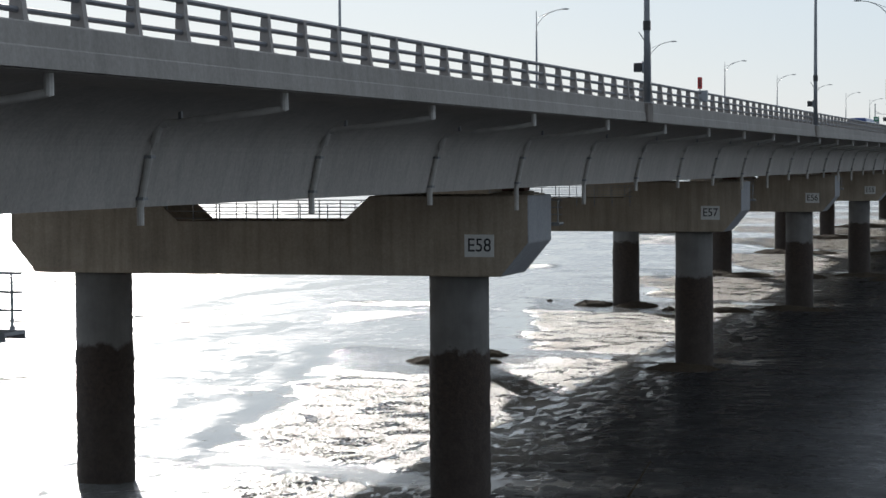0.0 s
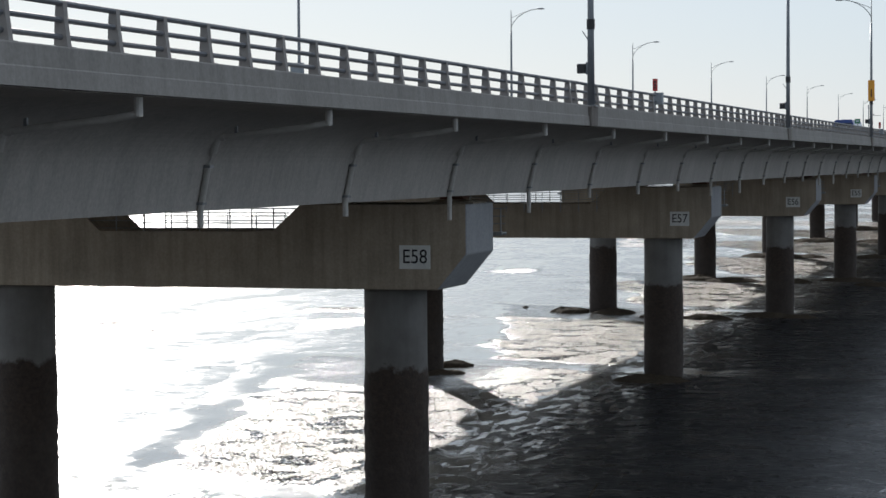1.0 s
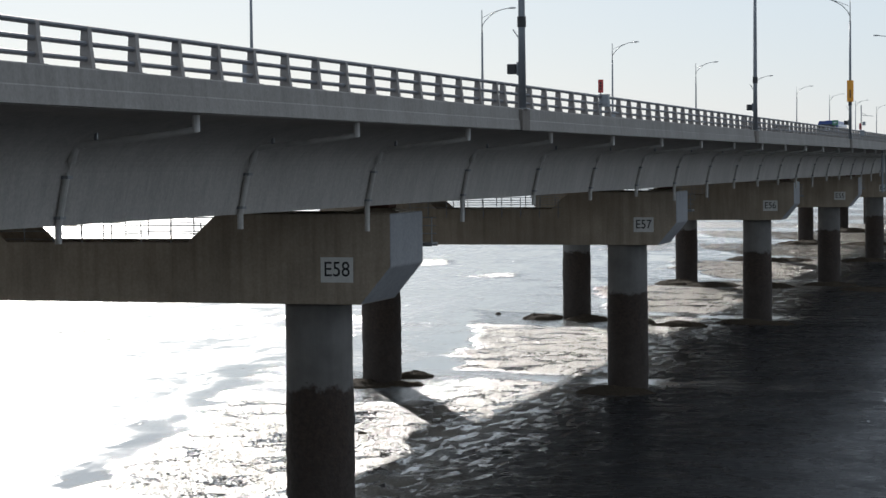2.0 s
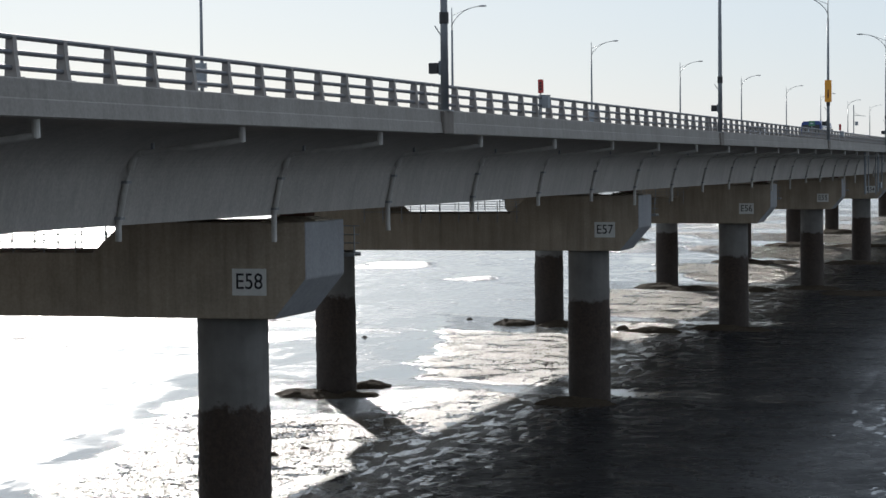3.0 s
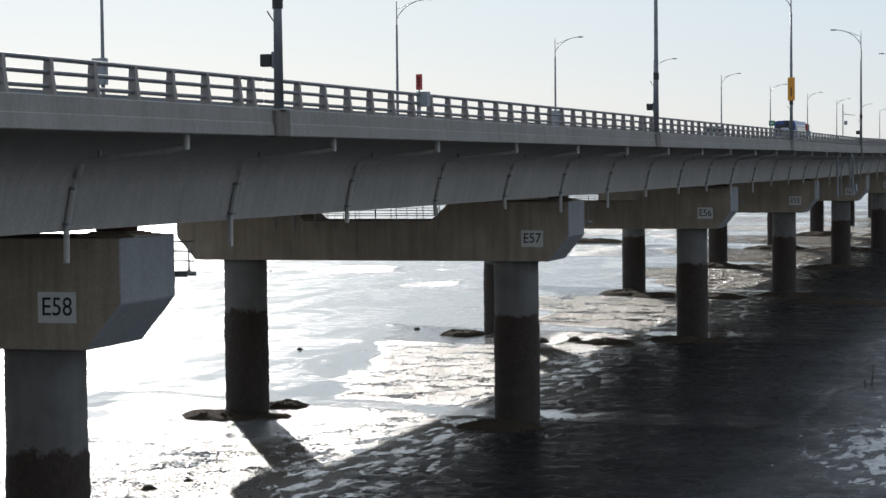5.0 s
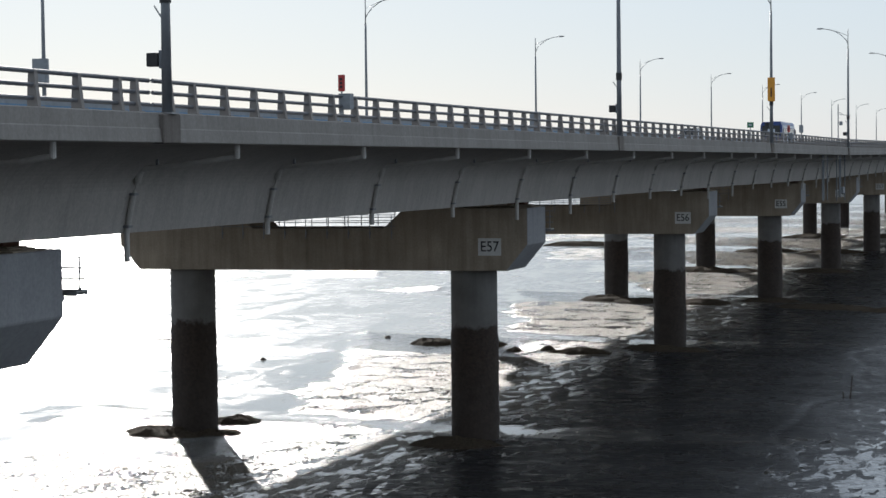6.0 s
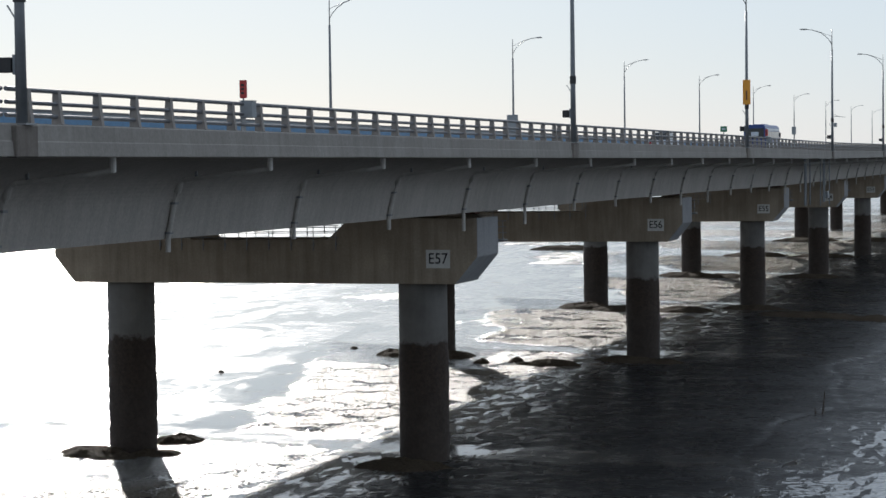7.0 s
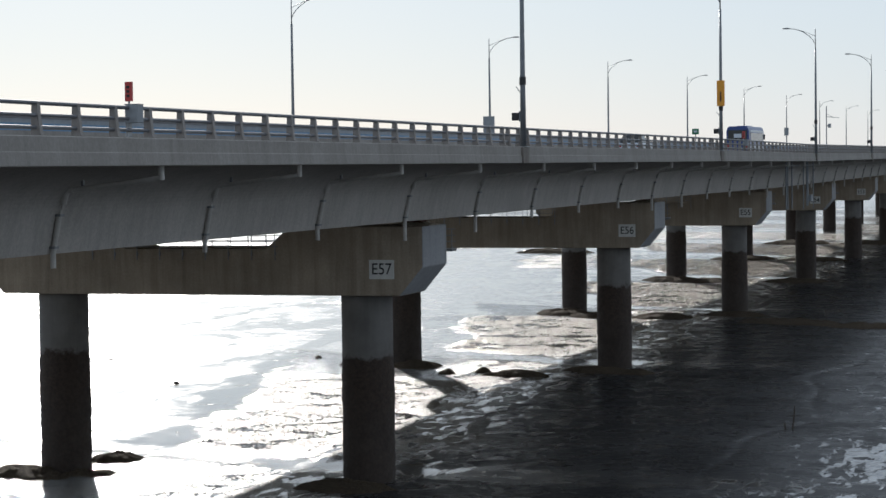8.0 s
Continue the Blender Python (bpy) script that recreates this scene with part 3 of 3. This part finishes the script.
for number in [-3, -2, -1] + list(range(1, 11)):
    y = SPAN * number + 0.75
    copy_thing(far_lamp, pose(2 * MID - 8.02, y, 17.26 + drop(y), rz=180))


# ---- median barrier ----
median = thing("median_barrier", pose(MID, 0, 16.97), "grey concrete median barrier with a dark top rail", "median barrier", kind="structure")
median_back = median.matrix_basis.inverted()


def median_part(name, outline, material):
    ob = part(name, drawn([(MID + x, z) for x, z in outline]), material, median)
    ob.matrix_parent_inverse = median_back


median_part("concrete_base", [(0.32, 16.971), (0.30, 17.05), (0.17, 17.35), (0.11, 18.12), (-0.11, 18.12), (-0.17, 17.35), (-0.30, 17.05), (-0.32, 16.971)], M_DECK)
median_part("band", [(0.09, 18.12), (0.09, 18.44), (-0.09, 18.44), (-0.09, 18.12)], M_BAND)
median_part("screen", [(0.05, 18.44), (0.05, 18.64), (-0.05, 18.64), (-0.05, 18.44)], M_PANEL)
median_part("top_rail", [(0.07, 18.64), (0.07, 18.74), (-0.07, 18.74), (-0.07, 18.64)], M_RAIL)


# ---- inspection walkways behind the pier caps ----
def walkway(number):
    y = SPAN * number + 4.0
    z = 12.02 + drop(y) if number >= 0 else 12.0
    right = 3.15 if number >= 0 else 7.78
    ob = thing("inspection_walkway", pose(MID, y, z), "narrow steel walkway with a pipe railing behind the pier cap", "walkway", "walkways at the piers")
    x0, x1 = -23.3 - MID, right - MID
    part("platform", box(x0, x1, 0.0, 0.75, 0.0, 0.06), M_STEEL, ob)
    for k in range(2):
        part("edge_beam", box(x0, x1, 0.0 + 0.70 * k, 0.05 + 0.70 * k, -0.09, 0.0), M_STEEL, ob)
    for zz in (0.40, 0.72, 1.05):
        part("front_rail", tube([(-15.6 - MID, -4.07, zz - 0.06), (-4.9 - MID, -4.07, zz - 0.06)], 0.022, 6), M_STEEL, ob)
        part("rail", tube([(x0, 0.72, zz), (x1 - 0.05, 0.72, zz)], 0.027, 6), M_STEEL, ob)
    n = int((x1 - x0) / (1.05 if number >= 0 else 1.75))
    for k in range(n + 1):
        x = x0 + 0.15 + (x1 - x0 - 0.4) * k / n
        part_of("railing_post", WALK_POST, ob, at=pose(x, 0.72, 0.0))
    for k in range(9):
        part_of("front_post", FRONT_POST, ob, at=pose(-15.4 - MID + 1.29 * k, -4.07, 0.0))
    for k in range(6):
        x = x0 + 0.6 + (x1 - x0 - 1.2) * k / 5
        part("bracket", add_prism(bmesh.new(), [(x - 0.04, 0.0), (x + 0.04, 0.0), (x + 0.04, -0.25), (x - 0.04, -0.25)], 0.0, 0.30), M_STEEL, ob)
    return ob


wp = bmesh.new()
add_tube(wp, [(0, 0, 0.0), (0, 0, 1.05)], 0.028, 6)
add_tube(wp, [(0, 0, 0.0), (0, 0, 0.12)], 0.05, 6)
WALK_POST = bpy.data.meshes.new("railing_post")
wp.to_mesh(WALK_POST)
wp.free()
WALK_POST.materials.append(M_STEEL)
wp = bmesh.new()
add_tube(wp, [(0, 0, -0.36), (0, 0, 1.0)], 0.026, 6)
add_box(wp, -0.04, 0.04, 0.0, 0.07, -0.12, 0.05)
FRONT_POST = bpy.data.meshes.new("front_post")
wp.to_mesh(FRONT_POST)
wp.free()
FRONT_POST.materials.append(M_STEEL)
for number in range(-3, 5):
    walkway(number)


# ---- hanging pipes at the third pier ----
def pipe_rack():
    y0 = 159.4
    d = drop(162)
    ob = thing("pipe_rack", pose(6.9, y0, 16.4 + d), "hanging steel frame with vertical service pipes", "pipe rack")
    for y in (0.0, 1.05, 15.3, 16.25):
        part("hanger", tube([(0, y, 0.1), (0, y, -4.6)], 0.07, 8), M_POLE, ob)
    for y, low in ((3.7, -4.6), (12.3, -4.9), (20.2, -5.0)):
        part("service_pipe", tube([(0.05, y, 0.1), (0.05, y, low)], 0.06, 8), M_POLE, ob)
    part("cross_bar", tube([(0, -0.5, -0.4), (0, 20.9, -0.4)], 0.05, 8), M_POLE, ob)
    part("junction_box", box(-0.1, 0.25, 17.2, 18.1, -4.2, -3.5, bevel=0.03), M_BOX, ob)
    return ob


pipe_rack()


# ---- signs and boxes along the near railing ----
def emergency_post(y):
    z = 17.28 + drop(y)
    ob = thing("emergency_post", pose(7.52, y, z), "red sign over a grey equipment box on the railing", "emergency post", "emergency posts")
    cab = part("cabinet", box(-0.20, 0.22, -0.20, 0.20, 0.44, 0.98, bevel=0.015), M_BOX, ob, "blue-grey steel cabinet")
    part("cabinet_lid", box(-0.21, 0.23, -0.21, 0.21, 0.98, 1.0), M_BOX, cab)
    part("stem", tube([(-0.15, 0, 0.98), (-0.15, 0, 1.12)], 0.03, 6), M_STEEL, ob)
    sign = part("sign", box(-0.26, -0.04, -0.06, 0.06, 1.08, 1.66, bevel=0.01), M_RED, ob, "red sign panel")
    for k in range(3):
        part("marking", box(-0.20, -0.10, -0.065, -0.061, 1.20 + 0.13 * k, 1.28 + 0.13 * k), M_BLACK, sign)
    part("bracket", box(-0.20, -0.14, -0.16, 0.16, 0.0, 0.5), M_STEEL, ob)
    return ob


for y in (15.95, 130.8):
    emergency_post(y)


def panel_sign(name, x, y, z, w, h, material, label, post_to):
    ob = thing(name, pose(x, y, post_to), label, "sign")
    part("stem", tube([(0, 0.05, 0), (0, 0.05, z - post_to)], 0.035, 8), M_STEEL, ob)
    p = part("panel", box(-w / 2, w / 2, -0.04, 0.0, z - post_to, z - post_to + h, bevel=0.01), material, ob)
    part("marking", box(-w / 4, w / 4, -0.046, -0.041, z - post_to + h * 0.35, z - post_to + h * 0.65), M_STRIPE, p)
    return ob


panel_sign("road_sign", 7.45, 108.28, 18.06, 0.5, 0.42, M_GREEN, "small green sign on a short post at the railing", 17.28 + drop(108))


def banner(y):
    """The tall orange sign on a lamp pole."""
    z = 17.26 + drop(y)
    ob = thing("pole_sign", pose(7.86, y, z + 3.4), "tall orange-yellow sign fixed to a lamp pole", "sign")
    p = part("panel", box(-0.30, 0.30, -0.20, -0.13, 0.0, 1.95, bevel=0.02), M_YELLOW, ob, "orange-yellow panel")
    part("marking", box(-0.06, 0.06, -0.206, -0.201, 0.35, 1.10), M_RUST, p)
    for k in range(2):
        part("clamp", box(-0.16, 0.16, -0.14, 0.16, 0.3 + 1.2 * k, 0.38 + 1.2 * k), M_STEEL, ob)
    return ob


banner(116.95)


def traffic_mast(y):
    """A tall post on the far edge with a slender arm and a small box."""
    ob = thing("traffic_mast", pose(2 * MID - 7.5, y, 16.3), "slim grey traffic mast with an arm and small box", "mast")
    part("post", tube([(0, 0, 0), (0, 0, 12.2)], 0.13, 10), M_POLE, ob)
    part("arm", tube([(0, 0, 9.6), (3.1, 0, 9.3)], 0.06, 8), M_POLE, ob)
    part("brace", tube([(0, 0, 10.3), (1.6, 0, 9.46)], 0.04, 6), M_POLE, ob)
    part("equipment_box", box(0.35, 1.1, -0.3, 0.3, 6.9, 7.9, bevel=0.04), M_BOX, ob)
    part("bracket", box(0.0, 0.4, -0.06, 0.06, 7.3, 7.45), M_STEEL, ob)
    return ob


traffic_mast(474.1)


def pole_cabinet(y, z0, z1, w):
    ob = thing("pole_cabinet", pose(2 * MID - 8.02, y - 0.3, z0 + drop(y)), "grey steel cabinet on a lamp pole", "cabinet", "cabinets on lamp poles")
    c = part("cabinet_body", box(-w / 2, w / 2, -0.3, 0.08, 0, z1 - z0, bevel=0.03), M_BOX, ob)
    part("cabinet_door", box(-w / 2 + 0.06, w / 2 - 0.06, -0.32, -0.3, 0.08, z1 - z0 - 0.08), M_BOX, c)
    part("bracket", box(-0.1, 0.1, 0.08, 0.2, 0.3, 0.4), M_STEEL, ob)
    return ob


pole_cabinet(58.75, 20.7, 22.35, 0.95)
pole_cabinet(174.75, 19.8, 21.75, 1.2)
pole_cabinet(406.75, 21.4, 23.1, 0.9)


# ---- vehicles ----
def wheel(parent, x, y, r, w):
    t = part("wheel", tube([(x - w / 2, y, r), (x + w / 2, y, r)], r, 20), M_TYRE, parent)
    part("rim", tube([(x - w / 2 - 0.01, y, r), (x + w / 2 + 0.01, y, r)], r * 0.55, 14), M_STEEL, t)


def bus(x, y):
    """A coach seen from behind; it heads away along the bridge."""
    ob = thing("coach", pose(x, y, 16.97 + drop(y)), "blue and white coach driving on the bridge", "bus")
    body = bmesh.new()
    add_prism(body, [(-1.25, 0.35), (1.25, 0.35), (1.25, 2.9), (1.12, 3.30), (0.95, 3.42), (-0.95, 3.42), (-1.12, 3.30), (-1.25, 2.9)], 0.0, 11.2)
    bmesh.ops.bevel(body, geom=[e for e in body.edges if abs(e.verts[0].co.y - e.verts[1].co.y) < 0.01], offset=0.12, segments=2, affect="EDGES")
    b = part("body", body, M_BLUE, ob, "deep blue bodywork")
    part("side_panel", box(1.245, 1.27, 1.2, 10.9, 0.7, 1.35), M_CARWHITE, b, "white lower side")
    part("side_panel", box(1.245, 1.27, 1.2, 10.9, 2.75, 3.0), M_CARWHITE, b, "white upper side")
    part("rear_window", box(-1.05, 1.05, -0.02, 0.03, 1.85, 3.0, bevel=0.01), M_GLASS, b)
    part("rear_plate", box(-0.4, 0.45, -0.03, 0.0, 2.15, 2.6), M_CARWHITE, b)
    for k in range(6):
        part("side_window", box(1.25, 1.275, 1.4 + 1.55 * k, 2.85 + 1.55 * k, 1.75, 2.68), M_GLASS, b)
    part("roof_unit", box(-0.7, 0.7, 3.5, 6.0, 3.38, 3.52, bevel=0.05), M_BLUE, b)
    for s in (-1, 1):
        part("tail_light", box(1.02 * s - 0.12, 1.02 * s + 0.12, -0.03, 0.02, 0.95, 1.4), M_TAIL, b)
        part("mirror", box(1.28 * s - 0.08, 1.28 * s + 0.10, 11.1, 11.3, 2.0, 2.6, bevel=0.03), M_BLACK, b)
        for yy in (2.6, 8.9):
            wheel(ob, 1.12 * s, yy, 0.48, 0.3)
    return ob


bus(-2.4, 188.0)


def car(x, y, heading, material, label):
    ob = thing("car", pose(x, y, 16.97 + drop(y), rz=heading), label, "car", "cars on the bridge")
    low = bmesh.new()
    add_prism(low, [(-0.9, 0.3), (0.9, 0.3), (0.9, 0.75), (0.82, 0.92), (-0.82, 0.92), (-0.9, 0.75)], -2.2, 2.2)
    bmesh.ops.bevel(low, geom=low.edges[:], offset=0.08, segments=2, affect="EDGES")
    b = part("body", low, material, ob)
    top = bmesh.new()
    a = [top.verts.new(p) for p in ((-0.8, -1.9, 0.9), (0.8, -1.9, 0.9), (0.8, 1.1, 0.9), (-0.8, 1.1, 0.9), (-0.62, -1.35, 1.48), (0.62, -1.35, 1.48), (0.62, 0.35, 1.48), (-0.62, 0.35, 1.48))]
    for f in ((0, 1, 2, 3), (4, 5, 6, 7), (0, 1, 5, 4), (1, 2, 6, 5), (2, 3, 7, 6), (3, 0, 4, 7)):
        top.faces.new([a[k] for k in f])
    bmesh.ops.recalc_face_normals(top, faces=top.faces)
    bmesh.ops.bevel(top, geom=top.edges[:], offset=0.05, segments=2, affect="EDGES")
    part("cabin", top, M_GLASS, b, "dark glazed cabin")
    part("roof", box(-0.6, 0.6, -1.32, 0.32, 1.47, 1.51, bevel=0.015), material, b)
    for s in (-1, 1):
        part("tail_light", box(0.7 * s - 0.12, 0.7 * s + 0.12, -2.22, -2.17, 0.62, 0.78), M_TAIL, b)
        for yy in (-1.35, 1.35):
            wheel(ob, 0.8 * s, yy, 0.32, 0.2)
    return ob


car(2.4, 111.0, 0, M_CARWHITE, "pale blue-white car driving on the bridge")


# ---- heaps of weed and shells round the columns, stones, stakes ----
def heap(x, y, rx, ry, h, turn, seed, name="shell_mound", label="low brown heap of weed, shells and mud at a column"):
    """A low uneven heap lying in the mud."""
    bm = bmesh.new()
    rings, seg = 14, 56
    rows = []
    for k in range(rings + 1):
        f = k / rings
        row = []
        for i in range(seg):
            a = math.tau * i / seg
            edge = 1.0 + 0.32 * noise.noise(Vector((2.1 * math.cos(a), 2.1 * math.sin(a), seed))) + 0.16 * noise.noise(Vector((6 * math.cos(a), 6 * math.sin(a), seed + 5))) + 0.10 * noise.noise(Vector((15 * math.cos(a), 15 * math.sin(a), seed + 9)))
            px, py = rx * f * edge * math.cos(a), ry * f * edge * math.sin(a)
            lump = 0.8 + 0.3 * noise.noise(Vector((px * 0.9, py * 0.9, seed))) + 0.18 * noise.noise(Vector((px * 2.6, py * 2.6, seed))) + 0.16 * noise.noise(Vector((px * 7, py * 7, seed)))
            z = 0.95 * h * (1 - f ** 4) * max(0.15, lump) - 0.12 * f
            row.append(bm.verts.new((px, py, z)))
        rows.append(row)
    for a, b in zip(rows, rows[1:]):
        for i in range(seg):
            if a is rows[0]:
                continue
            bm.faces.new((a[i], a[(i + 1) % seg], b[(i + 1) % seg], b[i]))
    top = bm.verts.new((0, 0, h * 0.7))
    for i in range(seg):
        bm.faces.new((top, rows[1][i], rows[1][(i + 1) % seg]))
    for v in rows[0]:
        bm.verts.remove(v)
    ob = smooth(part(name, bm, M_WEED))
    ob.matrix_basis = pose(x, y, 0.02, rz=turn)
    return tagged(ob, label, "mound", "mounds round the columns")


HEAPS = [
    (-19.5, 58.0, 3.0, 1.6, 0.5, -26), (-17.3, 63.9, 1.6, 1.5, 0.5, 20), (-16.2, 58.6, 1.5, 1.0, 0.35, 15), (-1.3, 57.2, 2.7, 1.7, 0.5, -8),
    (-21.1, 116.7, 1.9, 2.0, 0.6, 0), (-16.6, 115.7, 2.1, 1.8, 0.6, 20), (-6.8, 110.5, 2.6, 1.3, 0.55, 0), (-1.4, 114.6, 2.8, 1.7, 0.5, 0), (1.7, 113.5, 1.8, 1.1, 0.4, 0),
    (-18.4, 171.4, 3.0, 3.0, 0.65, 0), (-13.7, 168.6, 3.4, 2.5, 0.6, 0), (-7.0, 167.3, 3.4, 2.5, 0.6, 10), (-0.1, 171.8, 3.5, 2.5, 0.5, 0), (7.0, 162.9, 6.5, 2.5, 0.5, 160),
    (14.6, 158.6, 3.5, 1.8, 0.55, 0), (-17.9, 230.0, 4.0, 3.4, 0.7, 0), (-12.3, 228.2, 3.4, 3.0, 0.6, 0), (-1.6, 228.8, 4.5, 3.0, 0.6, 0), (-17.4, 286.2, 5.0, 3.4, 0.8, 0),
    (-6.2, 283.8, 6.0, 3.0, 0.7, 0), (-54.0, 309.8, 6.5, 2.9, 0.9, 0), (-16.4, 345.3, 6.0, 3.4, 0.9, 0), (-2.2, 343.8, 6.0, 3.4, 0.8, 0),
]
for k, (x, y, rx, ry, h, turn) in enumerate(HEAPS):
    heap(x, y, rx, ry, h, turn, 3.7 * k)
for k, (x, y, r) in enumerate([(-12.6, 111.1, 0.75), (-10.0, 112.5, 0.7), (-11.4, 31.4, 0.55), (-27.1, 121.6, 0.4), (-10.6, 34.2, 0.35), (-30.6, 100.8, 0.3)]):
    heap(x, y, r, r * 0.8, r * 0.6, 40 * k, 90.1 + 2.3 * k, "stone", "dark weedy stone lying in the mud")


def stake(x, y, h, lean):
    ob = thing("stake", pose(x, y, -0.2, ry=lean), "thin dark wooden stake standing in the mud", "stake", "stakes in the mud")
    part("shaft", tube([(0, 0, 0), (0.02, 0, h * 0.5), (0, 0.02, h + 0.2)], 0.06, 7, 0.035), M_WEED, ob)
    return ob


stake(17.6, 83.9, 1.45, 6)
stake(17.2, 83.9, 0.4, -4)
stake(6.3, 3.0, 2.0, 32)
